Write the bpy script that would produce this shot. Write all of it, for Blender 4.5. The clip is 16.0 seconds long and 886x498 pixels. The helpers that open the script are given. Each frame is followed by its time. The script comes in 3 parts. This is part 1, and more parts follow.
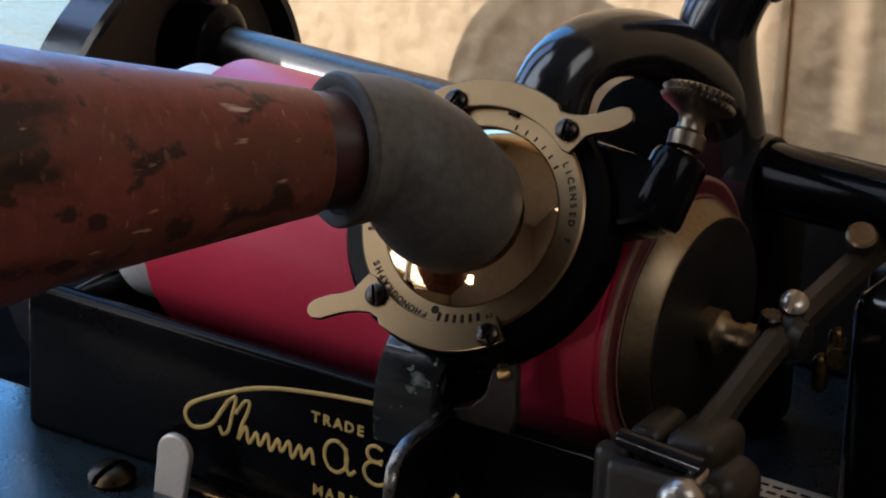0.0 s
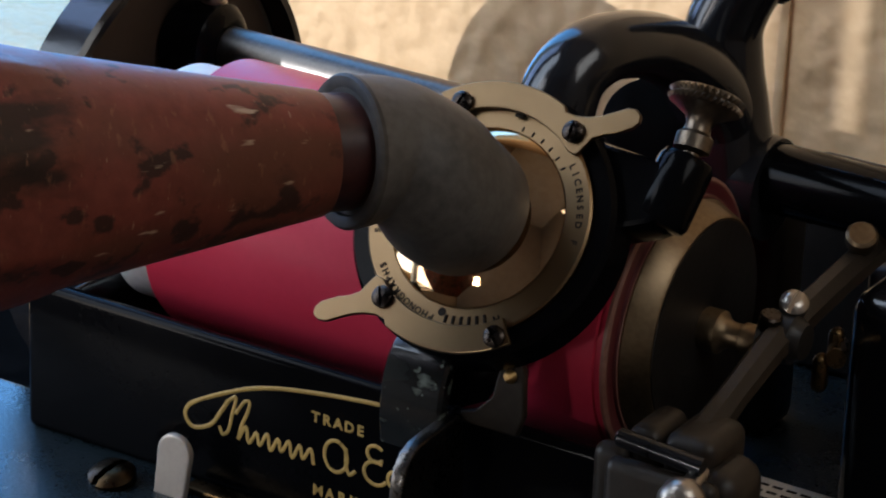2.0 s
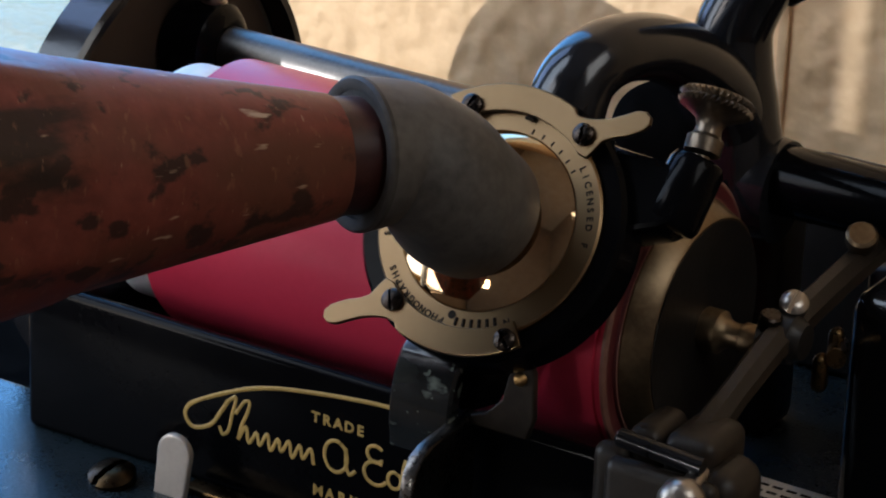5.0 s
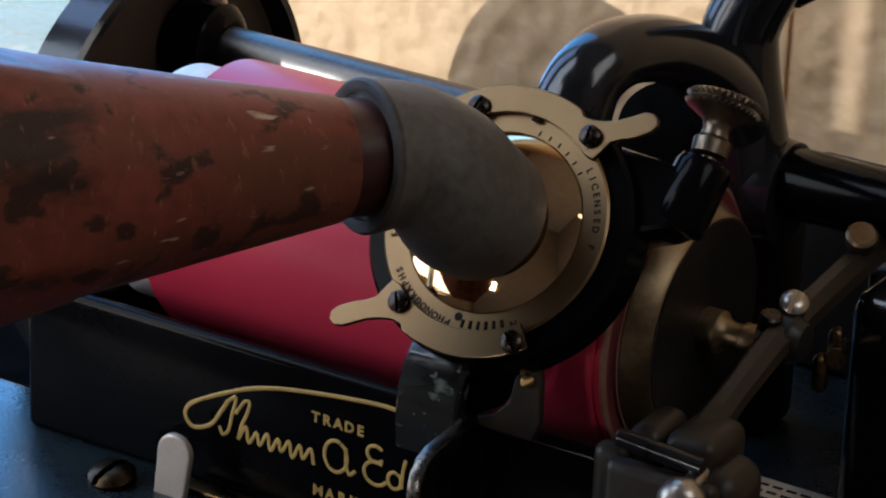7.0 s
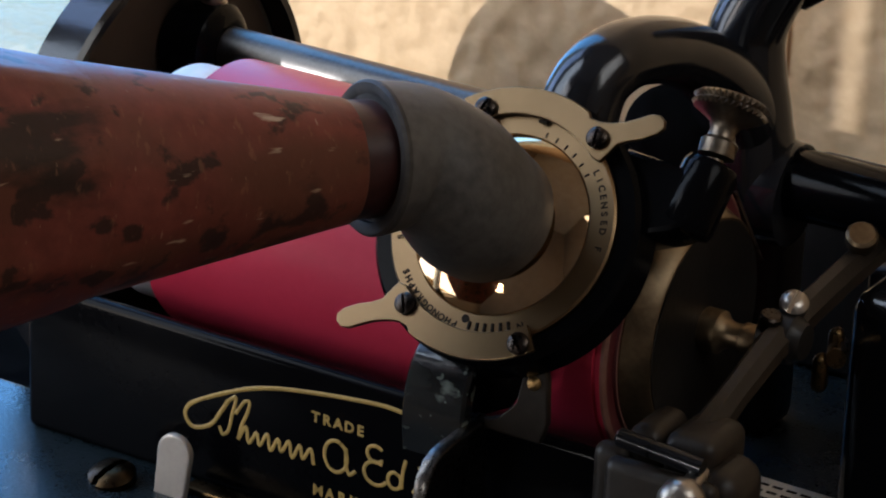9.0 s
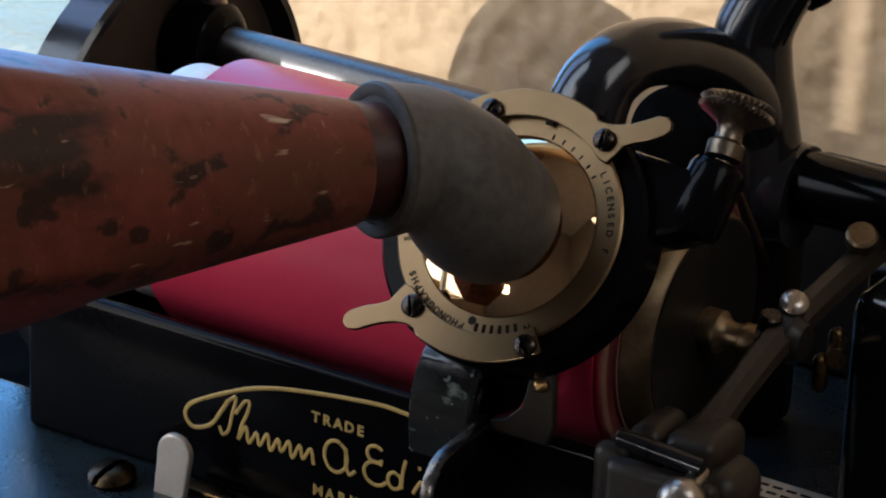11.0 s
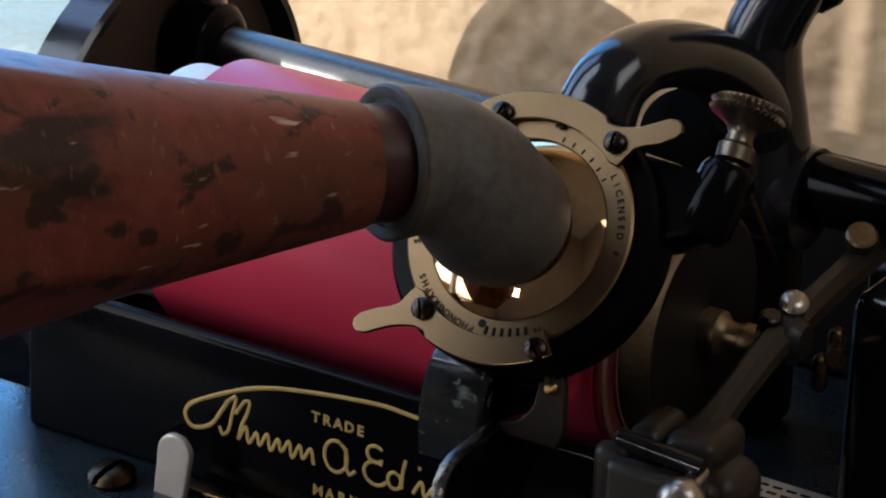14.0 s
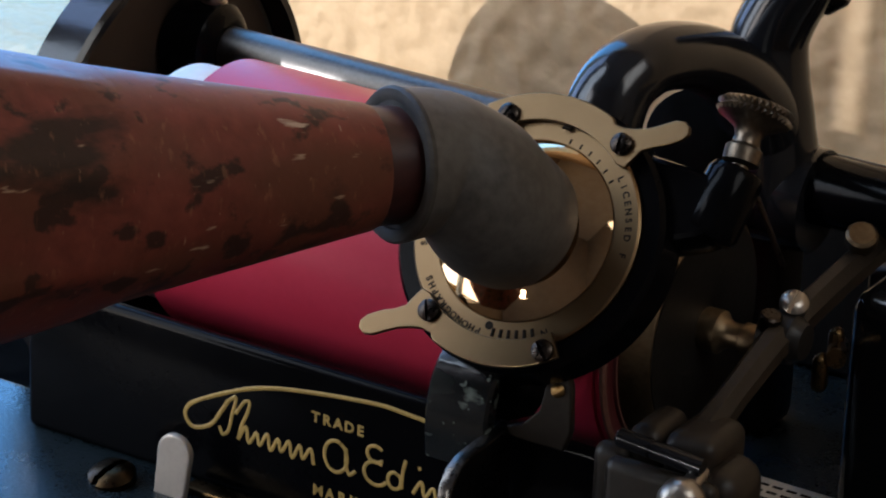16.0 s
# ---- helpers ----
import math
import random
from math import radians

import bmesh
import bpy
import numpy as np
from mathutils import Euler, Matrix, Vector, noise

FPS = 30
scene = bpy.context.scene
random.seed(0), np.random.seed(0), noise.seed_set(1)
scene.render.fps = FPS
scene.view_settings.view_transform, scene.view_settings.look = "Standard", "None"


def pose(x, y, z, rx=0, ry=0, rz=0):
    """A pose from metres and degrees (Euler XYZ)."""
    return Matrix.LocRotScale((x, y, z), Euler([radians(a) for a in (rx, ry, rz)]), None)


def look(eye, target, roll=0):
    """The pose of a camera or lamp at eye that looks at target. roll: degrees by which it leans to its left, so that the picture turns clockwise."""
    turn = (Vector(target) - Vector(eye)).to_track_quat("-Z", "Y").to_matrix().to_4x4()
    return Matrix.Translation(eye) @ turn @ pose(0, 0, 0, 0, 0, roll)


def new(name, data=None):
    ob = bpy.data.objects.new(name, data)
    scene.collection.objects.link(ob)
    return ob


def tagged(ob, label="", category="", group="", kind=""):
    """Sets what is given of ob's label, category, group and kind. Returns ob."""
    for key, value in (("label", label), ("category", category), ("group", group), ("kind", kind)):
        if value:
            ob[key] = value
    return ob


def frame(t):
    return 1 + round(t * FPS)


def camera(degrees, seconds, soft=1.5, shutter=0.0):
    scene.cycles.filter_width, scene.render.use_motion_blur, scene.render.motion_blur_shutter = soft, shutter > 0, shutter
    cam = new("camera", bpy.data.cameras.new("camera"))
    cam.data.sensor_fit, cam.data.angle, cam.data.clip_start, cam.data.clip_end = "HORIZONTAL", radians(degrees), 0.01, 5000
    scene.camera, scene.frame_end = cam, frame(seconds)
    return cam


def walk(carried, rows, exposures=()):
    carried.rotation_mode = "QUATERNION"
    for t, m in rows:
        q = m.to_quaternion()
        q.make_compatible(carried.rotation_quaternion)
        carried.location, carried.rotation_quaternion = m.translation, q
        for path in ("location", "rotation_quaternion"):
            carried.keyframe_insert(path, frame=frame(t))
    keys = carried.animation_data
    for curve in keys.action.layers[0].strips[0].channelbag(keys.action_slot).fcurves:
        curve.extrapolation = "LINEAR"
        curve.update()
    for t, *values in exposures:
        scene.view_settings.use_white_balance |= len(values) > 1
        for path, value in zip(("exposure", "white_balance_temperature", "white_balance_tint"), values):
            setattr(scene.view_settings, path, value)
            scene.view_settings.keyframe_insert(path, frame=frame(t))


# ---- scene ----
# The camera stands still; all measures below are in millimetres, turned into metres by MM.
MM = 0.001
cam = camera(14.34, 16.0, soft=2.1)
EYE, AIM, ROLL = (0.2750, -0.5453, 0.2703), (-0.0375, -0.0240, 0.0129), 2.504
walk(cam, [(0.0, look(EYE, AIM, ROLL)), (16.0, look(EYE, AIM, ROLL))], exposures=[(0.0, 0.2, 5700, 10), (16.0, 0.2, 5700, 10)])

# ---- light ----
world = bpy.data.worlds.new("world")
scene.world = world
world.use_nodes = True
sky = world.node_tree.nodes.new("ShaderNodeTexSky")
sky.sky_type = "NISHITA"
sky.sun_disc = False
sky.sun_elevation, sky.sun_rotation = radians(12.8), radians(215.8)
world.node_tree.links.new(sky.outputs[0], world.node_tree.nodes["Background"].inputs[0])
world.node_tree.nodes["Background"].inputs[1].default_value = 0.05

sun_data = bpy.data.lights.new("sun", "SUN")
sun_data.energy, sun_data.angle, sun_data.color = 2.8, radians(0.3), (1.0, 0.96, 0.90)
sun = new("sun", sun_data)
SUN_DIR = Vector((0.72, 1.0, -0.28)).normalized()
sun.matrix_world = look((-0.8, -1.2, 0.5), Vector((-0.8, -1.2, 0.5)) + SUN_DIR)


def area_lamp(name, eye, target, w, h, watts, colour):
    data = bpy.data.lights.new(name, "AREA")
    data.shape, data.size, data.size_y, data.energy, data.color = "RECTANGLE", w, h, watts, colour
    ob = new(name, data)
    ob.matrix_world = look(eye, target)
    return ob


area_lamp("window_light", (-0.376, 0.235, 0.33), (-0.30, -1.0, 0.10), 0.40, 0.78, 3.6, (0.19, 0.50, 1.0))
# Left-hand lamps: sunny and side ones are added fill; tall follows dome reflections.
area_lamp("sunny_fill_light", (-0.60, -0.625, 0.23), (0.0, -0.10, 0.05), 0.29, 0.77, 2.6, (1.0, 0.95, 0.90))
area_lamp("side_fill_light", (-0.58, 0.02, 0.36), (0.0, 0.02, 0.28), 0.17, 0.74, 1.3, (0.45, 0.62, 1.0))
area_lamp("tall_window_light", (-0.60, -0.335, 0.37), (0.0, -0.15, 0.10), 0.25, 1.05, 3.2, (0.86, 0.93, 1.0))
# Warm fill added from the right, outside what the dome reflects.
area_lamp("room_fill_light", (0.88, -0.30, 0.96), (0.0, -0.05, 0.05), 0.56, 0.56, 2.9, (1.0, 0.91, 0.78))
# Small added lamp: gives the dome its glint and brightens the front.
area_lamp("small_front_light", (-0.28, -1.52, 0.12), (0.0, -0.05, 0.05), 0.13, 0.13, 1.5, (1.0, 0.90, 0.78))


# ---- materials ----
def material(name, colour, rough=0.5, metal=0.0, dark=None, grain=300.0, bump=0.1, bump_scale=600.0, coat=0.0, rough_var=0.1, mottle=60.0, spec=0.5, relief=0.0004, lumps=3.0):
    """A surface with variation at two scales; grain and mottle are counts a metre."""
    m = bpy.data.materials.new(name)
    m.use_nodes = True
    nt = m.node_tree
    b = nt.nodes["Principled BSDF"]
    b.inputs["Metallic"].default_value = metal
    b.inputs["Specular IOR Level"].default_value = spec
    if coat:
        b.inputs["Coat Weight"].default_value = coat
        b.inputs["Coat Roughness"].default_value = 0.08
    co = nt.nodes.new("ShaderNodeTexCoord").outputs["Object"]

    def noise_tex(scale, detail=6.0):
        n = nt.nodes.new("ShaderNodeTexNoise")
        n.inputs["Scale"].default_value, n.inputs["Detail"].default_value = scale, detail
        nt.links.new(co, n.inputs["Vector"])
        return n.outputs["Fac"]

    fine, broad = noise_tex(grain), noise_tex(mottle, 4.0)
    both = nt.nodes.new("ShaderNodeMath")
    both.operation = "MULTIPLY_ADD"
    nt.links.new(fine, both.inputs[0])
    both.inputs[1].default_value = 0.45
    half = nt.nodes.new("ShaderNodeMath")
    half.operation = "MULTIPLY"
    nt.links.new(broad, half.inputs[0])
    half.inputs[1].default_value = 0.55
    nt.links.new(half.outputs[0], both.inputs[2])
    ramp = nt.nodes.new("ShaderNodeValToRGB")
    ramp.color_ramp.elements[0].position, ramp.color_ramp.elements[1].position = 0.36, 0.62
    dark = dark or tuple(c * 0.7 for c in colour)
    ramp.color_ramp.elements[0].color, ramp.color_ramp.elements[1].color = (*dark, 1), (*colour, 1)
    nt.links.new(both.outputs[0], ramp.inputs[0])
    nt.links.new(ramp.outputs[0], b.inputs["Base Color"])
    rr = nt.nodes.new("ShaderNodeMapRange")
    rr.inputs["To Min"].default_value, rr.inputs["To Max"].default_value = max(0.02, rough - rough_var), min(1.0, rough + rough_var)
    nt.links.new(both.outputs[0], rr.inputs["Value"])
    rr.inputs["From Min"].default_value, rr.inputs["From Max"].default_value = 0.3, 0.7
    nt.links.new(rr.outputs[0], b.inputs["Roughness"])
    if bump:
        bp = nt.nodes.new("ShaderNodeBump")
        bp.inputs["Strength"].default_value, bp.inputs["Distance"].default_value = bump, relief
        nt.links.new(noise_tex(bump_scale, lumps), bp.inputs["Height"])
        nt.links.new(bp.outputs[0], b.inputs["Normal"])
    return m


def wear_glint_paint(name, colour, layers, gloss=0.36, along=(0, 1, 0), spec=0.5):
    """Old paint with layers of wear and painted glints: (tint, count a metre, from, to, stretch along the axis, detail,
    strength).
    """
    m = material(name, colour, gloss, 0.0, tuple(c * 0.62 for c in colour), 260, bump=0.15, bump_scale=500, mottle=35, spec=spec)
    nt = m.node_tree
    b = nt.nodes["Principled BSDF"]
    co = nt.nodes.new("ShaderNodeTexCoord").outputs["Object"]
    axis = tuple(Vector(along).normalized())

    def vector_op(kind, a, c, sock="Vector"):
        n = nt.nodes.new("ShaderNodeVectorMath")
        n.operation = kind
        nt.links.new(a, n.inputs[0])
        if isinstance(c, tuple):
            n.inputs[1].default_value = c
        else:
            nt.links.new(c, n.inputs[3 if kind == "SCALE" else 1])
        return n.outputs[sock]
    run = vector_op("DOT_PRODUCT", co, axis, "Value")
    one = nt.nodes.new("ShaderNodeCombineXYZ")
    for k in range(3):
        one.inputs[k].default_value = axis[k]
    lengthwise = vector_op("SCALE", one.outputs[0], run)
    last = b.inputs["Base Color"].links[0].from_socket
    for i, (tint, scale, lo, hi, stretch, detail, strength) in enumerate(layers):
        cut = 1.0 - stretch
        where = vector_op("SUBTRACT", co, vector_op("MULTIPLY", lengthwise, (cut, cut, cut)))
        where = vector_op("ADD", where, (0.43 * i, 0.21 * i, 0.09 * i))
        n = nt.nodes.new("ShaderNodeTexNoise")
        n.inputs["Scale"].default_value, n.inputs["Detail"].default_value = scale, detail
        nt.links.new(where, n.inputs["Vector"])
        r = nt.nodes.new("ShaderNodeMapRange")
        r.inputs["From Min"].default_value, r.inputs["From Max"].default_value, r.inputs["To Max"].default_value = lo, hi, strength
        nt.links.new(n.outputs["Fac"], r.inputs["Value"])
        mix = nt.nodes.new("ShaderNodeMix")
        mix.data_type = "RGBA"
        nt.links.new(r.outputs[0], mix.inputs["Factor"])
        nt.links.new(last, mix.inputs["A"])
        mix.inputs["B"].default_value = (*tint, 1)
        last = mix.outputs["Result"]
    nt.links.new(last, b.inputs["Base Color"])
    return m


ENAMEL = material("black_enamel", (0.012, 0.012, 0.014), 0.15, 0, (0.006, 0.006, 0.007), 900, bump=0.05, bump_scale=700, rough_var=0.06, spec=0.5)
# Shaded copy of the enamel: darker tone, reflections nearly off.
DIM_ENAMEL = material("dim_enamel", (0.003, 0.003, 0.0035), 0.15, 0, (0.002, 0.002, 0.0025), 900, bump=0.05, bump_scale=700, rough_var=0.06, spec=0.06)
DULL_BLACK = material("dull_black_iron", (0.017, 0.015, 0.013), 0.38, 0, (0.008, 0.007, 0.006), 700, bump=0.12, bump_scale=800, spec=0.3)
HINGE = material("brown_black_steel", (0.026, 0.019, 0.013), 0.42, 0, (0.012, 0.009, 0.006), 500, bump=0.15, bump_scale=700, mottle=110, spec=0.35)
# Teal in the base imitates blue window light on a black plate.
PLATE_BLACK = material("sky_tinted_bedplate", (0.015, 0.023, 0.028), 0.29, 0, (0.006, 0.010, 0.013), 1200, bump=0.25, bump_scale=1100, mottle=90, spec=0.2)
PINK = material("pink_celluloid", (0.49, 0.030, 0.064), 0.36, 0, (0.45, 0.026, 0.057), 500, bump=0.02, bump_scale=2500, rough_var=0.05, spec=0.26)
PINK.node_tree.nodes["Principled BSDF"].inputs["Coat Weight"].default_value = 0.06
PINK.node_tree.nodes["Principled BSDF"].inputs["Coat Roughness"].default_value = 0.2
PINK_RIM = material("pink_rim", (0.105, 0.020, 0.022), 0.4, 0, (0.07, 0.013, 0.015), 700, bump=0.05)
EDGE = material("pale_edge", (0.24, 0.115, 0.085), 0.4, 0, (0.17, 0.075, 0.055), 700, bump=0.05)
PALE = material("pale_plaster_core", (0.72, 0.76, 0.76), 0.4, 0, (0.62, 0.66, 0.66), 500, bump=0.05)
NICKEL = material("worn_nickel", (0.232, 0.155, 0.080), 0.33, 1.0, (0.205, 0.136, 0.069), 200, bump=0, bump_scale=3000, rough_var=0.01, mottle=60)
CHROME = material("polished_dome", (0.72, 0.49, 0.27), 0.05, 1.0, (0.62, 0.40, 0.20), 800, bump=0.04, bump_scale=160, rough_var=0.03)
STEEL = material("plain_steel", (0.42, 0.38, 0.33), 0.32, 1.0, (0.38, 0.35, 0.31), 1500, bump=0.06, bump_scale=2500)
DARK_STEEL = material("blued_steel", (0.060, 0.048, 0.040), 0.30, 1.0, (0.028, 0.022, 0.018), 1200, bump=0.1, bump_scale=2500)
ROD_STEEL = material("grey_rod_steel", (0.125, 0.115, 0.105), 0.34, 1.0, (0.075, 0.068, 0.062), 900, bump=0.05, bump_scale=1500)
LEVER_STEEL = material("lever_steel", (0.20, 0.19, 0.18), 0.30, 1.0, (0.11, 0.10, 0.09), 900, bump=0.1, bump_scale=1500)
BRASS = material("aged_brass", (0.50, 0.33, 0.13), 0.34, 1.0, (0.30, 0.18, 0.07), 900, bump=0.08, bump_scale=1800)
# Brass darkened so that the bed screw's shade lies in its colour.
SCREW_BRASS = material("shaded_brass", (0.065, 0.042, 0.020), 0.30, 1.0, (0.022, 0.015, 0.009), 500, bump=0.1, bump_scale=1200, mottle=140)
DARK_BRASS = material("darkened_brass", (0.14, 0.09, 0.04), 0.26, 1.0, (0.075, 0.047, 0.02), 700, bump=0.1, bump_scale=1500)
LEVER_NICKEL = material("brushed_nickel", (0.56, 0.50, 0.43), 0.42, 0.45, (0.48, 0.42, 0.36), 900, bump=0.05, bump_scale=2500)
DULL_STEEL = material("dull_brown_steel", (0.22, 0.18, 0.135), 0.38, 1.0, (0.14, 0.112, 0.082), 1200, bump=0.08, bump_scale=2500)
BRONZE = material("dull_bronze_band", (0.26, 0.19, 0.11), 0.42, 1.0, (0.17, 0.12, 0.07), 900, bump=0.08, bump_scale=1500)
RUBBER = material("grey_rubber", (0.100, 0.092, 0.082), 0.52, 0, (0.042, 0.038, 0.034), 500, bump=0.12, bump_scale=700, mottle=75)
# Darker copy of the rubber: the lip's lack of light is in its colour.
RUBBER_LIP = material("shaded_rubber", (0.068, 0.060, 0.053), 0.6, 0, (0.026, 0.023, 0.021), 500, bump=0.12, bump_scale=700, mottle=75, spec=0.25)
RED = wear_glint_paint("red_horn_paint", (0.215, 0.056, 0.038), (
    ((0.115, 0.046, 0.026), 40, 0.46, 0.58, 0.5, 8.0, 0.7),
    ((0.024, 0.017, 0.013), 58, 0.53, 0.60, 0.4, 14.0, 0.9),
    ((0.030, 0.018, 0.014), 150, 0.575, 0.63, 0.8, 12.0, 0.85),
    ((0.30, 0.14, 0.075), 260, 0.62, 0.72, 2.2, 5.0, 0.4),
    ((0.52, 0.38, 0.26), 400, 0.69, 0.75, 0.14, 3.0, 0.9),
    ((0.44, 0.30, 0.20), 360, 0.72, 0.78, 3.2, 2.0, 0.5),
    ((0.60, 0.50, 0.40), 420, 0.80, 0.83, 0.4, 2.0, 0.9)), 0.44, (-0.523, -0.84, 0.07), 0.2)
COLLAR = material("bare_collar", (0.050, 0.012, 0.009), 0.35, 0, (0.025, 0.007, 0.006), 600, bump=0.1)
GOLD = material("gold_leaf", (0.55, 0.37, 0.10), 0.5, 0.0, (0.36, 0.23, 0.055), 1500, bump=0.05)
INK = material("engraved_ink", (0.022, 0.016, 0.010), 0.7, 0, (0.010, 0.007, 0.005), 1500, bump=0, spec=0.1)
# Reflects nothing: paints shade below the drum, keeps glare off the housing.
UNLIT_BLACK = material("matt_unlit_black", (0.004, 0.004, 0.004), 0.9, 0, (0.002, 0.002, 0.002), 300, bump=0.1, spec=0.0)
PAPER = material("paper_label", (0.68, 0.61, 0.49), 0.7, 0, (0.54, 0.48, 0.37), 900, bump=0.05)
WALL = material("textured_wallpaper", (0.74, 0.505, 0.275), 0.85, 0, (0.68, 0.45, 0.238), 420, bump=1.0, bump_scale=135, mottle=70, relief=0.0022, lumps=1.5)
WEB = material("brown_black_casting", (0.040, 0.027, 0.019), 0.6, 0, (0.028, 0.019, 0.013), 500, bump=0.1, bump_scale=700, mottle=70, spec=0.2)
PLAIN = material("room_paint", (0.26, 0.21, 0.165), 0.85, 0, (0.23, 0.185, 0.145), 20, bump=0.05, bump_scale=100, mottle=3)
OAK = material("oak", (0.10, 0.055, 0.026), 0.75, 0, (0.06, 0.033, 0.016), 120, bump=0.1, bump_scale=300, mottle=20, spec=0.15)
CEILING = material("white_ceiling_paint", (0.60, 0.57, 0.53), 0.85, 0, (0.55, 0.52, 0.48), 20, bump=0.05, bump_scale=100, mottle=3)
FRAME_WHITE = material("white_window_paint", (0.78, 0.77, 0.74), 0.4, 0, (0.72, 0.71, 0.68), 60, bump=0.03)
# Pale grey-green layers paint reflections on the foot, mixed with wear.
WORN_GLINT_ENAMEL = wear_glint_paint("worn_glint_enamel", (0.014, 0.015, 0.015), (
    ((0.019, 0.021, 0.019), 105, 0.545, 0.60, 0.5, 14.0, 1.0),
    ((0.17, 0.19, 0.16), 210, 0.58, 0.64, 0.5, 5.0, 0.8),
    ((0.17, 0.19, 0.16), 640, 0.72, 0.76, 1.0, 1.0, 0.8)), 0.2, (1, 0, 0))


# ---- mesh helpers ----
def V3(*a):
    return Vector(a)


def finish(bm, angle=38):
    bmesh.ops.recalc_face_normals(bm, faces=bm.faces)
    for f in bm.faces:
        f.smooth = len(f.verts) < 7
    for e in bm.edges:
        e.smooth = not (len(e.link_faces) == 2 and e.calc_face_angle(0) > radians(angle))
    return bm


def part(name, bm, mat, parent=None, label="", base=None, angle=38):
    """Link a bmesh, given in millimetres of the place, as one mesh object under its thing."""
    finish(bm, angle)
    off = Vector(parent["base"]) if parent and base is None else Vector(base or (0, 0, 0))
    bmesh.ops.transform(bm, matrix=Matrix.Scale(MM, 4) @ Matrix.Translation(-off), verts=bm.verts)
    me = bpy.data.meshes.new(name)
    bm.to_mesh(me)
    bm.free()
    me.materials.append(mat)
    ob = new(name, me)
    if parent:
        ob.parent = parent
        ob["base"] = parent["base"]
    else:
        ob.location = off * MM
        ob["base"] = tuple(off)
    if label:
        tagged(ob, label)
    return ob


def thing(name, base, label, category):
    ob = new(name)
    ob.empty_display_size = 0.01
    ob.location = Vector(base) * MM
    ob["base"] = tuple(base)
    return tagged(ob, label, category)


def frame_of(axis, hint=(0, 0, 1)):
    w = Vector(axis).normalized()
    u = Vector(hint).cross(w)
    if u.length < 1e-3:
        u = Vector((1, 0, 0)).cross(w)
    u.normalize()
    return u, w.cross(u), w


def lathe(profile, origin, axis, seg=48, bm=None, closed=False, phase=0.0):
    """Turn (distance along the axis, radius) pairs about the axis."""
    bm = bm or bmesh.new()
    u, v, w = frame_of(axis)
    o = Vector(origin)
    rings = []
    for d, r in profile:
        if r < 1e-4:
            rings.append([bm.verts.new(o + w * d)])
        else:
            rings.append([bm.verts.new(o + w * d + (u * math.cos(a) + v * math.sin(a)) * r) for a in (2 * math.pi * i / seg + radians(phase) for i in range(seg))])
    pairs = list(zip(rings, rings[1:])) + ([(rings[-1], rings[0])] if closed else [])
    for a, b in pairs:
        for i in range(seg):
            j = (i + 1) % seg
            q = [a[i % len(a)], a[j % len(a)], b[j % len(b)], b[i % len(b)]]
            q = [x for k, x in enumerate(q) if x not in q[:k]]
            if len(q) > 2:
                bm.faces.new(q)
    return bm


def smooth_path(pts, n=8):
    """A Catmull-Rom line through the points."""
    P = [Vector(p) for p in pts]
    P = [P[0] * 2 - P[1]] + P + [P[-1] * 2 - P[-2]]
    out = []
    for i in range(1, len(P) - 2):
        a, b, c, d = P[i - 1:i + 3]
        for k in range(n):
            t = k / n
            out.append(0.5 * (2 * b + (c - a) * t + (2 * a - 5 * b + 4 * c - d) * t * t + (3 * b - a - 3 * c + d) * t ** 3))
    return out + [P[-2]]


def tube(pts, radius, seg=20, bm=None, flat=1.0, hint=(0, 0, 1), caps=True, side=(1, 0, 0)):
    """Sweep a circle (or an oval, flat times as thick as wide) along the points; radius is a number or a list."""
    bm = bm or bmesh.new()
    n = len(pts)
    rad = radius if isinstance(radius, (list, tuple)) else [radius] * n
    rings = []
    u = Vector(side)
    for i, p in enumerate(pts):
        w = (Vector(pts[min(i + 1, n - 1)]) - Vector(pts[max(i - 1, 0)])).normalized()
        u = (u - w * u.dot(w)).normalized()
        v = w.cross(u)
        f = i * (len(rad) - 1) / max(1, n - 1)
        k0 = min(int(f), len(rad) - 1)
        r = rad[k0] + (rad[min(k0 + 1, len(rad) - 1)] - rad[k0]) * (f - k0)
        rings.append([bm.verts.new(Vector(p) + u * r * math.cos(a) + v * r * flat * math.sin(a)) for a in (2 * math.pi * k / seg for k in range(seg))])
    for a, b in zip(rings, rings[1:]):
        for k in range(seg):
            bm.faces.new((a[k], a[(k + 1) % seg], b[(k + 1) % seg], b[k]))
    if caps:
        bm.faces.new(rings[0])
        bm.faces.new(rings[-1])
    return bm


def bevelled(bm, width, seg=3, angle=30):
    edges = [e for e in bm.edges if len(e.link_faces) == 2 and e.calc_face_angle(0) > radians(angle)]
    bmesh.ops.bevel(bm, geom=edges, offset=width, segments=seg, profile=0.5, affect="EDGES", clamp_overlap=True)
    return bm


def block(lo, hi, bevel=0.6, seg=3, turn=None):
    bm = bmesh.new()
    bmesh.ops.create_cube(bm, size=1.0)
    c = (Vector(lo) + Vector(hi)) / 2
    s = Vector(hi) - Vector(lo)
    bmesh.ops.transform(bm, matrix=Matrix.Diagonal((*s, 1)), verts=bm.verts)
    if bevel:
        bevelled(bm, bevel, seg)
    bmesh.ops.transform(bm, matrix=Matrix.Translation(c) @ (turn or Matrix()), verts=bm.verts)
    return bm


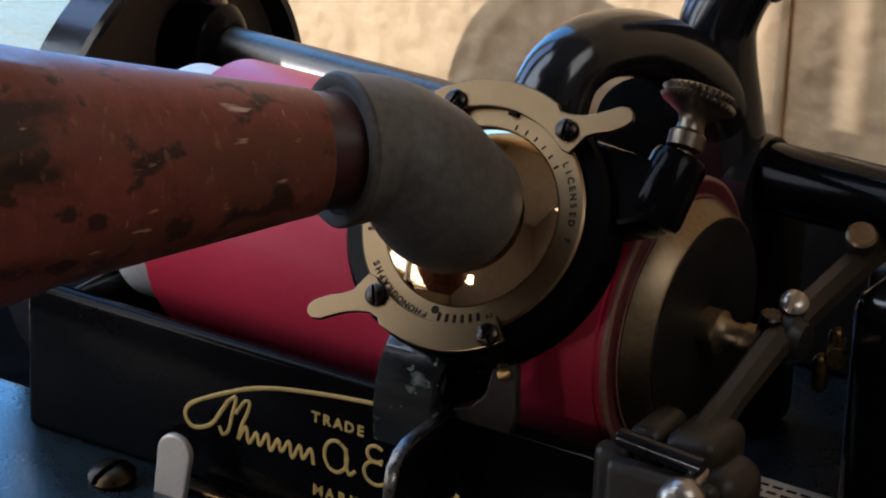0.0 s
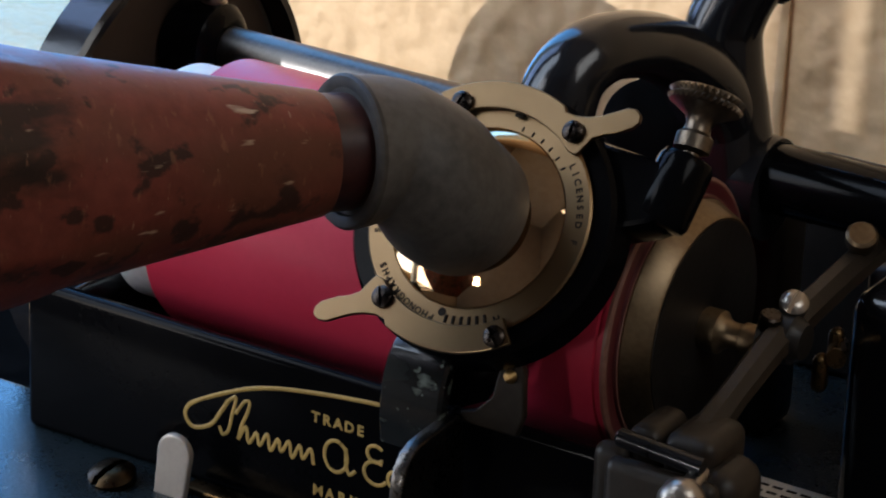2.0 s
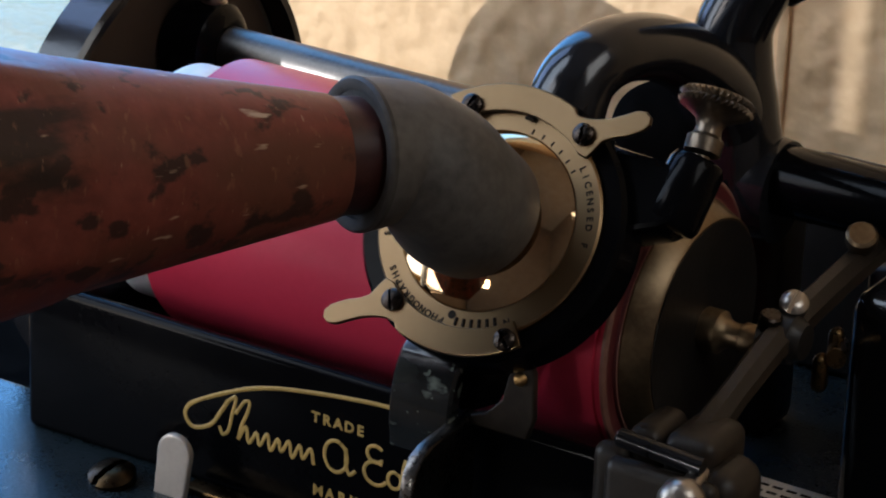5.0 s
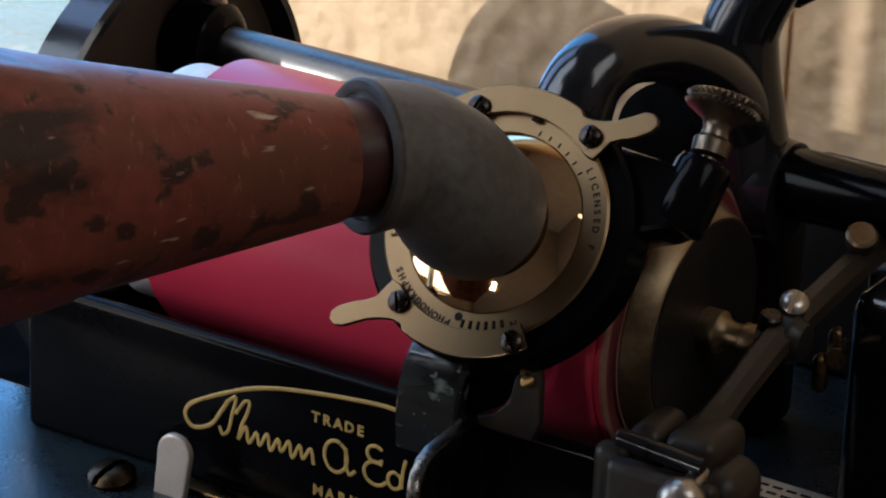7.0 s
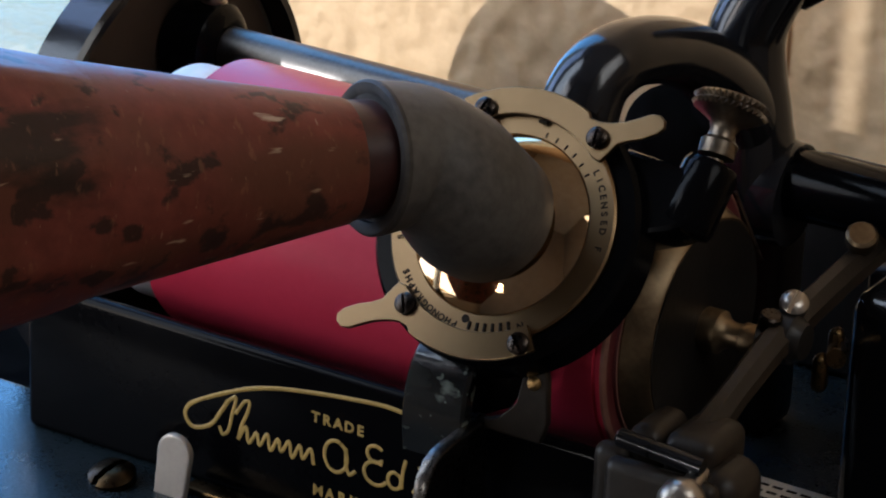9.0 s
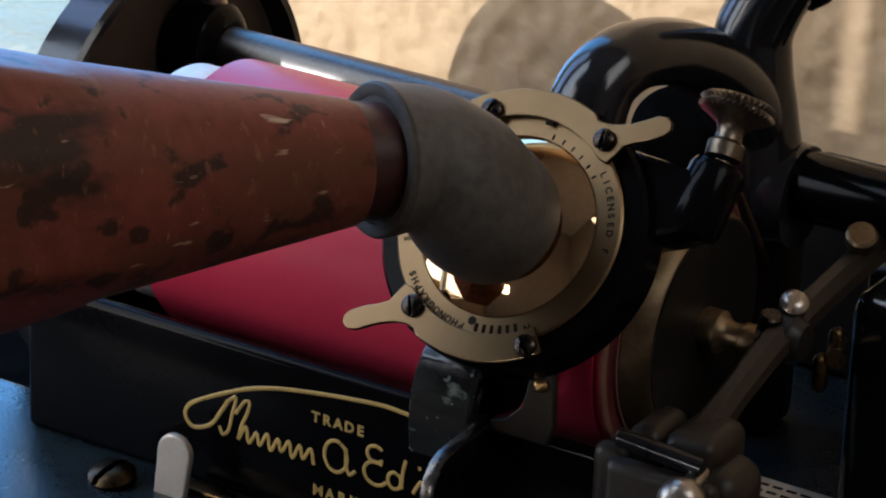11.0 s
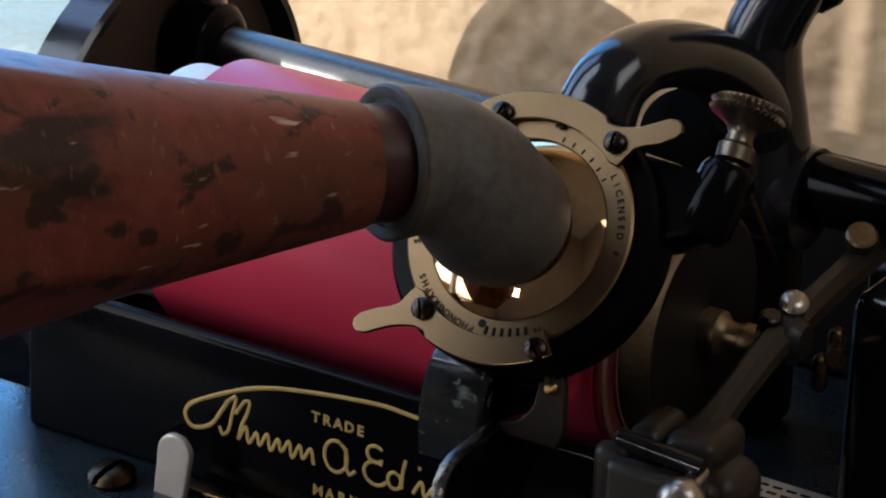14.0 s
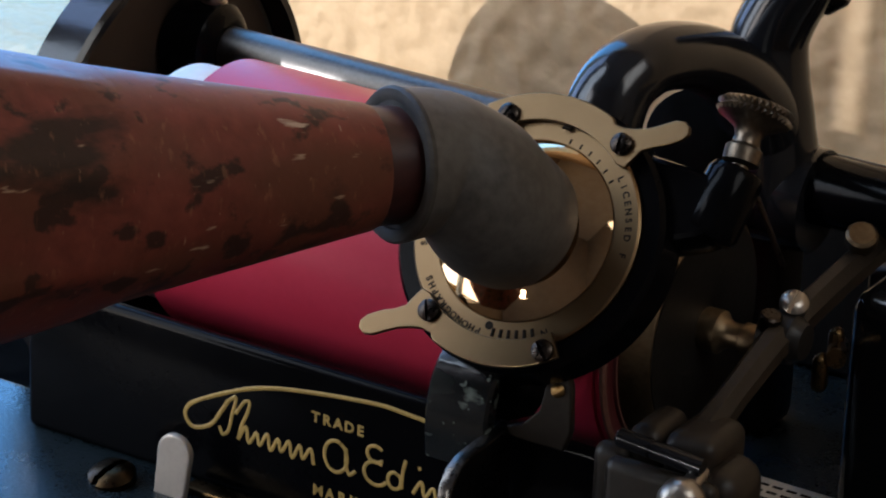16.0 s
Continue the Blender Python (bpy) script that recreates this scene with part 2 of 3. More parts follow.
def prism(outline, o, u, v, thick, bevel=0.3, bm=None):
    """A plate: the outline in (u, v) of a plane through o, thickened along u x v."""
    b = bmesh.new()
    o, u, v = Vector(o), Vector(u), Vector(v)
    w = u.cross(v).normalized()
    lo = [b.verts.new(o + u * x + v * y) for x, y in outline]
    hi = [b.verts.new(o + u * x + v * y + w * thick) for x, y in outline]
    b.faces.new(lo)
    b.faces.new(hi)
    n = len(lo)
    for i in range(n):
        b.faces.new((lo[i], lo[(i + 1) % n], hi[(i + 1) % n], hi[i]))
    if bevel:
        bmesh.ops.recalc_face_normals(b, faces=b.faces)
        bevelled(b, bevel, 2, 50)
    return b


def join(*bms):
    out = bms[0]
    for b in bms[1:]:
        me = bpy.data.meshes.new("tmp")
        b.to_mesh(me)
        out.from_mesh(me)
        bpy.data.meshes.remove(me)
        b.free()
    return out


def arc(r, a0, a1, n, cx=0.0, cy=0.0):
    return [(cx + r * math.cos(radians(a0 + (a1 - a0) * i / n)), cy + r * math.sin(radians(a0 + (a1 - a0) * i / n))) for i in range(n + 1)]


def screw(name, at, axis, r, h, mat, parent, slot=30.0, shank=2.0, label=""):
    """A slotted screw with a rounded head."""
    prof = [(-shank, 0), (-shank, r * 0.6), (0, r * 0.6), (0, r), (h * 0.55, r), (h * 0.85, r * 0.75), (h, r * 0.35), (h, 0)]
    bm = lathe(prof, at, axis, 24)
    u, v, w = frame_of(axis)
    a = radians(slot)
    d, e = u * math.cos(a) + v * math.sin(a), v * math.cos(a) - u * math.sin(a)
    cut = bmesh.new()
    bmesh.ops.create_cube(cut, size=1.0)
    m = Matrix((d * r * 2.3, e * r * 0.32, w * h * 0.9)).transposed().to_4x4()
    bmesh.ops.transform(cut, matrix=Matrix.Translation(Vector(at) + w * h * 0.95) @ m, verts=cut.verts)
    return boolean_part(name, bm, cut, mat, parent, label)


def boolean_part(name, bm, cut, mat, parent, label=""):
    """A part with another shape cut out of it."""
    bmesh.ops.recalc_face_normals(bm, faces=bm.faces)
    bmesh.ops.recalc_face_normals(cut, faces=cut.faces)
    obs = []
    for b in (bm, cut):
        me = bpy.data.meshes.new("tmp")
        b.to_mesh(me)
        b.free()
        obs.append(new("tmp", me))
    mod = obs[0].modifiers.new("cut", "BOOLEAN")
    mod.object, mod.operation, mod.solver = obs[1], "DIFFERENCE", "EXACT"
    bpy.context.view_layer.update()
    me = bpy.data.meshes.new_from_object(obs[0].evaluated_get(bpy.context.evaluated_depsgraph_get()))
    out = bmesh.new()
    out.from_mesh(me)
    for o in obs:
        bpy.data.objects.remove(o)
    return part(name, out, mat, parent, label)


def letters(word, size, place):
    """The word's characters as one bmesh; place(i) gives each character's matrix, in millimetres."""
    out = bmesh.new()
    for i, ch in enumerate(word):
        if ch == " ":
            continue
        cu = bpy.data.curves.new("tmp", "FONT")
        cu.body, cu.size, cu.align_x, cu.extrude, cu.offset = ch, size, "CENTER", 0.06, 0.03 * size
        ob = new("tmp", cu)
        bpy.context.view_layer.update()
        me = bpy.data.meshes.new_from_object(ob.evaluated_get(bpy.context.evaluated_depsgraph_get()))
        me.transform(place(i))
        out.from_mesh(me)
        bpy.data.objects.remove(ob)
    return out


# ---- the room ----
WALL_Y, TABLE_Z = 120.0, -170.0
# Strip added for the bright line beside a shadow's edge on the wall.
tagged(part("trim", block((-40.0, WALL_Y - 1.0, -300), (-37.6, WALL_Y, 1700), 0.4, 2), WALL), "narrow raised strip standing in for a bright line of light", "trim", kind="structure")


def wall_with_opening(name, along, lo, hi, a0, a1, z0, z1, label, mat=None):
    """Four blocks round an opening, in one mesh; along is the axis of its length."""
    def b(p0, p1, q0, q1):
        if along == "x":
            return block((p0, lo[1], q0), (p1, hi[1], q1), 0)
        return block((lo[0], p0, q0), (hi[0], p1, q1), 0)
    s, e = (lo[0], hi[0]) if along == "x" else (lo[1], hi[1])
    ob = part(name, join(b(s, a0, lo[2], hi[2]), b(a1, e, lo[2], hi[2]), b(a0, a1, lo[2], z0), b(a0, a1, z1, hi[2])), mat or PLAIN)
    return tagged(ob, label, "wall", kind="structure")


wall_with_opening("wall_back", "x", (-600, WALL_Y, -900), (890, WALL_Y + 120, 1700), -580, -172, -70, 740, "cream wall with coarse textured wallpaper behind the phonograph", WALL)
# Unseen openings, placed to pass the sun and hold the added lamps.
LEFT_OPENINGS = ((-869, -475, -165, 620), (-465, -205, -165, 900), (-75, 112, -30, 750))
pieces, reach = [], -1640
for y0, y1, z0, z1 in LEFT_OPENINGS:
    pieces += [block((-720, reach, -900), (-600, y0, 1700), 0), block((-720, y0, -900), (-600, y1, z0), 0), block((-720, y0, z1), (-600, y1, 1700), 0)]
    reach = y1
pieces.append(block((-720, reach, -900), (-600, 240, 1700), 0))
tagged(part("wall_left", join(*pieces), PLAIN), "plain unseen wall with three openings added to let light in", "wall", kind="structure")
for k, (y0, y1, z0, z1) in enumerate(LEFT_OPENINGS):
    # Bars added out of view to cast dark bands on the wall.
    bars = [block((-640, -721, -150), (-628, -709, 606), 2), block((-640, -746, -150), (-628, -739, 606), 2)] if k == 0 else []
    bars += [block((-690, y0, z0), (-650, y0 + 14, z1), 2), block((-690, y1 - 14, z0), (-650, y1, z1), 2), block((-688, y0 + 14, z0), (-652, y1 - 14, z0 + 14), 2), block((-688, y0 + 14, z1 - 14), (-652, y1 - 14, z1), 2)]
    tagged(part(f"window_{k + 1}", join(*bars), FRAME_WHITE), "unseen white window frame added to shape the sunlight", "window", kind="structure")
# Small opening added around the front lamp.
wall_with_opening("wall_front", "x", (-600, -1640, -900), (890, -1520, 1700), -350, -210, 50, 190, "plain unseen wall with an opening added for a small lamp")
# This high opening exists only to hold the added fill.
wall_with_opening("wall_right", "y", (890, -1640, -900), (1010, 240, 1700), -590, -10, 670, 1250, "plain unseen wall with an opening added for the fill lamp")
tagged(part("ceiling", block((-720, -1640, 1700), (1010, 240, 1800), 0), CEILING), "plain painted ceiling", "ceiling", kind="structure")
tagged(part("floor", block((-720, -1640, -1000), (1010, 240, -900), 0), OAK), "brown wooden floor", "floor", kind="structure")

# ---- the table under the machine ----
table = thing("table", (0, -150, -900), "brown wooden table under the phonograph", "table")
part("tabletop", block((-420, -420, TABLE_Z - 30), (420, WALL_Y - 8, TABLE_Z), 3), OAK, table)
for lx in (-380, 380):
    for ly in (-380, 70):
        part("leg", block((lx - 25, ly - 25, -900), (lx + 25, ly + 25, TABLE_Z - 30), 2), OAK, table)

# ---- the phonograph ----
R, L = 27.8, 105.0          # the record, with its axis on y = z = 0 and its end at x = 0
BED_Y, BED_TOP, PLATE = -36.0, -12.8, -45.0
phono = thing("phonograph", (-40, 0, TABLE_Z), "black japanned antique cylinder phonograph with gold lettering on its bed", "phonograph")
part("case", block((-200, -100, TABLE_Z), (90, 100, PLATE - 22), 3), OAK, phono, "brown oak case")
part("bedplate", join(block((-195, -96, PLATE - 22), (85, -20, PLATE), 2.5), block((-137.5, -20.01, PLATE - 22), (85, 96, PLATE), 0)), PLATE_BLACK, phono, "black bedplate with its bluish sheen tinted into the colour")
# Added sheet whose black stands in for shade on the plate.
part("drum_shade", block((-195, -19.8, PLATE - 22), (-137.7, 96, PLATE - 19), 0), UNLIT_BLACK, phono, "flat black sheet painting the shade below the drum")
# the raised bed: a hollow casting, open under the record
part("bed_front", block((-127, BED_Y, PLATE), (12, BED_Y + 3.6, BED_TOP), 1.6), DIM_ENAMEL, phono, "glossy black cast bed wall")
part("bed_end", block((-126.6, BED_Y + 3.6, PLATE), (-121, 36, BED_TOP - 4), 1.5), ENAMEL, phono)
part("bed_back", block((-121, 30, PLATE), (-3, 36, BED_TOP - 6), 1.5), ENAMEL, phono)


def gold_line(pts, r):
    return tube([(x, BED_Y - 0.02, z) for x, _, z in smooth_path([(a, 0, b) for a, b in pts], 6)], r, 8, flat=0.25, side=(1, 0, 0.01))


part("gold_swash", gold_line([(-30, -16.9), (-36, -16.6), (-43, -16.4), (-57, -18.0), (-67.4, -19.9), (-75.3, -22.6), (-84.7, -27.4), (-87.4, -30.0), (-87.2, -32.2), (-85.2, -33.3), (-81.4, -31.6), (-79.2, -28.4), (-77.4, -25.4)], 0.45), GOLD, phono, "gold curved flourish on the bed")


def flat_text(word, size, x0, z0, step):
    return letters(word, size, lambda i: Matrix.Translation((x0 + i * step, BED_Y - 0.05, z0)) @ Matrix.Rotation(radians(90), 4, "X"))


part("trade_lettering", flat_text("TRADE", 3.0, -57.0, -24.0, 2.55), GOLD, phono, "small gold capital letters")
part("mark_lettering", flat_text("MARK", 3.0, -56.0, -39.4, 2.75), GOLD, phono, "small gold capital letters")


# the script line as plain waves, ovals and bars of its size and spacing
def wave(x0, x1, z0, high, humps):
    n = humps * 2
    return [(x0 + (x1 - x0) * i / n + (0.5 if i % 2 else 0.0), z0 + (high if i % 2 else 0.0) + 0.3 * math.sin(i * 1.7)) for i in range(n + 1)]


def oval(cx, cz, rx, rz, a0=70, a1=425):
    return [(cx + p[0] * rx / rz, cz + p[1]) for p in arc(rz, a0, a1, 14)]


script_shapes = [[(-77.4, -25.4), (-75.6, -24.2), (-76.4, -28.0), (-77.2, -31.6), (-78.6, -32.9), (-79.4, -31.4)],
                 [(-75.6, -27.6), (-73.6, -24.6), (-72.4, -24.4), (-72.8, -26.6), (-74.2, -30.0), (-74.9, -33.0)],
                 wave(-74.9, -57.2, -33.0, 2.9, 7), oval(-52.2, -30.0, 2.6, 3.3), [(-49.9, -27.6), (-49.8, -31.0), (-49.0, -32.9), (-47.6, -31.8)],
                 oval(-43.2, -26.9, 1.9, 1.7, 40, 330), oval(-43.0, -30.9, 2.7, 2.4, 60, 330), oval(-38.8, -31.2, 1.5, 1.7), [(-36.4, -26.2), (-37.0, -29.0), (-37.2, -32.4)],
                 [(-33.4, -26.6), (-33.2, -27.3)], wave(-34.6, -24.0, -32.6, 2.6, 4)]
for pts in script_shapes:
    part("gold_stroke", gold_line(pts, 0.38), GOLD, phono)

# speed lever, bed screw
lever_pts = arc(3.9, 0, 180, 12, 0, 0) + [(-3.2, -22), (3.2, -22)]
part("brake_lever", prism([(x, y) for x, y in lever_pts], (-84.2, -44.6, -35.4), (0.99, 0, -0.12), (0.12, 0, 0.99), -1.6, 0.4), LEVER_NICKEL, phono, "small rounded nickel-plated lever")
part("brass_strip", block((-84, -41.5, PLATE), (-40, -37.2, PLATE + 1.4), 0.4, 2), DARK_BRASS, phono, "dull brass strip along the bed")
screw("bed_screw", (-98.0, -45.6, PLATE), (0, -0.25, 1), 4.8, 3.4, SCREW_BRASS, phono, 75, label="slotted brass screw")

# back rod and the thick sleeve at its end
ROD_Y, ROD_Z = 42.0, 12.5
part("back_rod", lathe([(-145, 0), (-145, 5.2), (0, 5.2), (0, 0)], (0, ROD_Y, ROD_Z), (1, 0, 0), 40), ROD_STEEL, phono, "grey steel guide rod")
part("rod_sleeve", lathe([(-14, 0), (-14, 6.6), (-13, 7.1), (70, 7.1), (70, 0)], (0, ROD_Y, ROD_Z + 2.7), (1, 0, 0), 40), DIM_ENAMEL, phono, "thick black tube on the guide rod")

# drive end: two drums on a bearing post
part("pulley", lathe([(-11.8, 0), (-11.8, 48.8), (-10.4, 50.3), (-1.2, 50.3), (-0.2, 49.4), (-0.2, 47.6), (-5.2, 46.4), (-5.6, 45.6), (-5.6, 0)], (-140, 34.5, -14.8), (1, 0, 0), 128), ENAMEL, phono, "glossy black drum with a deeply recessed face")
part("pulley_web", lathe([(0, 0), (0, 45.4), (0.3, 45.4), (0.3, 0)], (-145.6, 34.5, -14.8), (1, 0, 0), 96), WEB, phono, "dull brown-black recessed face of the drum")
part("bearing_post", join(block((-145, 31, PLATE), (-133, 51, 14), 4.5, 5), lathe([(0, 0), (0, 9.2), (1.0, 10.2), (10.0, 9.6), (12.0, 7.6), (12.4, 5.4), (12.4, 0)], (-145, ROD_Y, ROD_Z), (1, 0, 0), 40)), DIM_ENAMEL, phono, "dull black bearing post")
part("oil_cup", lathe([(-4, 0), (-4, 2.2), (0, 2.2), (0.4, 2.9), (1.6, 2.9), (2.0, 2.0), (3.4, 2.0), (3.8, 3.2), (6.6, 3.4), (7.2, 2.6), (7.4, 0)], (-138, 43.5, 21.0), (0, -0.1, 1), 28), STEEL, phono, "small steel oil cup")
screw("oil_screw", (-138, 43.0, 28.0), (0, -0.1, 1), 3.0, 2.4, BRASS, phono, 20, 2.0, "small brass screw")

# end gate: hinge in front, arm across the mandrel's end
part("gate_arm", tube([(23, -32, -6), (23, -20, -1.8), (23, -6, 2.6), (23, 6, 4.6), (23, 22, 6.4), (23, 46, 8.4)], [3.0, 2.7, 2.9, 3.0, 2.9, 3.2], 8, flat=1.15, side=(1, 0, 0.45)), HINGE, phono, "dull brown-black swinging end gate", angle=30)
part("gate_boss", lathe([(-4.2, 0), (-4.2, 3.4), (-3.6, 4.6), (2.6, 4.8), (3.4, 4.0), (4.8, 3.4), (4.8, 0)], (22.5, 0, 2.6), (1, 0, 0), 28), DULL_BLACK, phono)
part("boss_collar", lathe([(0, 0), (0, 1.9), (0.5, 2.2), (3.0, 2.2), (3.4, 1.8), (3.4, 0)], (20.5, -2.5, 4.6), (0.2, -0.1, 0.9), 20), DARK_STEEL, phono)
screw("gate_screw", (23, 2.6, 8.0), (0.30, -0.45, 0.84), 2.8, 2.6, STEEL, phono, 60, 5.0, "slotted steel screw")
part("mandrel_pin", lathe([(0, 0), (0, 4.2), (3.6, 4.2), (4.4, 3.2), (5.6, 2.6), (8.0, 2.6), (8.4, 3.2), (10, 3.2), (12.5, 1.4), (12.5, 0)], (6.3, 0, 0), (1, 0, 0), 28), BRONZE, phono, "dull bronze centre pin")
part("hinge_plate", join(block((10.5, -46, PLATE), (33, -41.5, -7.6), 2.6, 4), block((6.0, -42, PLATE), (13, -37.2, -7.4), 3.2, 5)), HINGE, phono, "rounded brown-black hinge plate")
part("hinge_block", join(block((11.4, -40.0, -16), (18.4, -26, -3.2), 3.0, 5), block((18.8, -40.0, -16), (29.5, -25, -2.6), 3.0, 5)), HINGE, phono, "split brown-black hinge block")
part("hinge_shoulder", block((26.0, -43, PLATE), (35.4, -28, -6.8), 5.0, 6), HINGE, phono, "rounded hinge shoulder")
part("hinge_pin", lathe([(0, 0), (0, 1.3), (0.5, 1.8), (6.6, 1.8), (6.7, 1.5), (7.1, 1.5), (7.2, 1.8), (17, 1.8), (17, 0)], (12.4, -44.0, -3.6), (0.985, 0.05, -0.10), 20), ENAMEL, phono, "glossy black hinge pin")
part("ball_catch", lathe([(-6, 0), (-6, 2.0), (0, 2.0), (0.6, 3.0), (2.4, 4.2), (4.6, 4.4), (6.4, 3.4), (7.4, 1.6), (7.6, 0)], (28.5, -46.5, -8.6), (0.15, -0.95, -0.1), 28), STEEL, phono, "round steel catch knob")
part("catch_tip", lathe([(0, 0), (0, 2.6), (2.0, 3.4), (4.0, 3.2), (5.4, 1.8), (5.8, 0)], (27.0, -53, -10.4), (0.0, -0.97, -0.2), 24), STEEL, phono)
part("wing_nut_stem", lathe([(0, 0), (0, 2.2), (8, 2.0), (8, 0)], (23.5, 24, -8), (0.3, -0.8, 0.1), 20), DARK_BRASS, phono, "small brass wing nut")
part("wing", block((21.4, 15.4, -15.2), (24.6, 18.8, -7.0), 1.6, 3), DARK_BRASS, phono)
part("wing", block((22, 20.4, -9.8), (25.2, 23.8, -3.2), 1.6, 3), DARK_BRASS, phono)
part("gate_nut", lathe([(0, 0), (0, 2.8), (0.8, 3.2), (3.0, 3.2), (3.6, 2.6), (3.6, 0)], (23, 31, 11.0), (0.2, -0.5, 0.85), 12), BRONZE, phono, "dull worn nut on the gate")
part("gate_nut", lathe([(0, 0), (0, 4.4), (4.2, 4.4), (5.0, 3.6), (5.0, 0)], (23.5, 41, 9.6), (0, -0.3, 0.95), 24), BRONZE, phono)
part("gear_housing", block((-16, 48, PLATE), (-2, 62, 6), 3), DULL_BLACK, phono, "black housing behind the end gate")
part("gear_case", block((15.0, 52, PLATE), (60, 64, -2.5), 3), DULL_BLACK, phono, "low black gear case")
part("gear_cover", block((-16, 84, PLATE), (60, 94, 2.5), 3), DULL_BLACK, phono, "black cover behind the gear case")
part("end_post", block((24, 24, PLATE), (60, 60, 4), 5, 4), ENAMEL, phono, "black casting at the gear end")
part("plate_label", block((2, 22, PLATE), (34, 32.5, PLATE + 0.3), 0.05, 1), PAPER, phono, "yellowed printed label on the bedplate")
for i in range(9):
    for z in (23.6, 26.4, 29.2):
        part("label_bar", block((3.2 + 3.1 * i, z, PLATE + 0.3), (5.4 + 3.1 * i, z + 0.9, PLATE + 0.38), 0), INK, phono)

# mandrel and record, which turn
mandrel = part("mandrel", lathe([(-122, 0), (-122, 20.5), (0.5, 20.9), (0.6, 23.7), (1.2, 23.9), (5.7, 21.9), (6.2, 21.3), (6.2, 8.5), (5.7, 8.0), (5.7, 0)], (0, 0, 0), (1, 0, 0), 72), BRONZE, phono, "dull bronze mandrel end", base=(0, 0, 0))
mandrel.location = (Vector((0, 0, 0)) - Vector(phono["base"])) * MM
mandrel["base"] = (0, 0, 0)
face = part("mandrel_face", lathe([(0, 0), (0, 20.9), (0.25, 20.9), (0.25, 0)], (6.2, 0, 0), (1, 0, 0), 64), DULL_BLACK, mandrel, "dark end face")

record = part("record_cylinder", lathe([(-L, R - 3.4), (-L, R - 1.2), (-L + 0.9, R), (-2.4, R), (-2.2, R - 0.5), (-1.6, R - 0.5), (-1.4, R), (-0.5, R), (0, R - 0.6), (0, R - 4.4), (-1, R - 5.8), (-L + 1, R - 5.8)], (0, 0, 0), (1, 0, 0), 128, closed=True), PINK, None, "glossy magenta-pink celluloid cylinder record on the mandrel", base=(0, 0, 0))
tagged(record, category="record")
part("end_rim", lathe([(-0.3, R - 4.2), (-0.3, R - 0.7), (0.3, R - 0.8), (0.3, R - 3.2), (0.9, R - 3.4), (0.9, R - 4.2)], (0, 0, 0), (1, 0, 0), 128, closed=True), PINK_RIM, record, "dark reddish-brown end rim")
part("inner_edge", lathe([(0.2, R - 3.7), (0.2, R - 3.3), (1.0, R - 3.4), (1.0, R - 3.7)], (0, 0, 0), (1, 0, 0), 128, closed=True), EDGE, record, "pale inner edge")
part("worn_edge", lathe([(-0.7, R - 0.4), (-0.7, R + 0.08), (-0.1, R + 0.05), (0.35, R - 0.5), (0.35, R - 0.9), (-0.2, R - 0.9)], (0, 0, 0), (1, 0, 0), 128, closed=True), EDGE, record, "pale worn edge")
part("core", lathe([(-L - 11.5, 19), (-L - 11.5, 23.2), (-L - 10.2, 24.5), (-L - 1.2, 24.5), (-L + 0.3, 23.4), (-L + 0.3, 19)], (0, 0, 0), (1, 0, 0), 96, closed=True), PALE, record, "pale projecting core")

# ---- the carriage, which travels ----
C = Vector((-24.9, -35.8, 26.8))
TAU = radians(54.4)
U, N = V3(1, 0, 0), V3(0, -math.sin(TAU), math.cos(TAU))
VV = N.cross(U)


def rp(u, v, w=0.0):
    """A place in the sound box's own plane: u along the record, v up its face, w out of it."""
    return C + U * u + VV * v + N * w


carriage = thing("carriage", tuple(C), "glossy black carriage arm reaching over the record", "carriage arm")
eye = lathe([(-12, 20.4), (-12, 24.8), (-10.5, 26.2), (-2.6, 26.2), (-1.6, 25.4), (-1.6, 22.3), (-3.1, 22.2), (-3.1, 20.4)], C, N, 96, closed=True)
part("eye", eye, DIM_ENAMEL, carriage, "thick black ring")
arm_line = smooth_path([(-21.5, -16, 37), (-21.6, -14.5, 43.5), (-20.9, -11, 48.6), (-19.1, -5, 51.3), (-18, 4, 50.4), (-17.2, 14, 47.2), (-16.1, 24, 41.8), (-15.3, 34, 33.4), (-15, 41, 22)], 6)
part("arm", tube(arm_line, [7.8, 7.6, 7.2, 6.9, 7.0, 7.6, 8.6, 9.6], 36, flat=0.9), ENAMEL, carriage, "arched glossy arm")
part("rod_bearing", lathe([(-30, 0), (-30, 9.4), (-29, 10.4), (-7, 10.8), (-3, 10.4), (-3, 0)], (0, ROD_Y, ROD_Z), (1, 0, 0), 40), ENAMEL, carriage)
# Non-reflecting black here hides the window's blue glare.
part("housing", block((-38, 27, 0), (-12.5, 46, 31), 9, 8), UNLIT_BLACK, carriage, "black bearing housing")
part("post", tube(smooth_path([(-14, 41, 14), (-14, 40, 26), (-15, 39.5, 36), (-15.6, 40, 44), (-13.4, 40, 50.5), (-9.5, 40, 58), (-5, 40, 68), (-2, 40, 78)], 5), [11, 9.0, 8.2, 7.8, 7.4, 7.0, 6.8, 6.8], 28), ENAMEL, carriage, "upright black post")
part("post_stub", lathe([(-6, 0), (-6, 2.6)] + [(0.5 * k, 2.8 + 0.35 * (k % 2)) for k in range(8)] + [(4, 3.6), (8, 4.2), (9, 3.8), (9, 0)], (-10.4, 43, 50), (0.62, 0.2, 0.62), 24), DARK_STEEL, carriage, "threaded stub")
SOCK = V3(7.2, -22.0, 30.0)
AX = V3(-0.05, 0.58, 0.81).normalized()
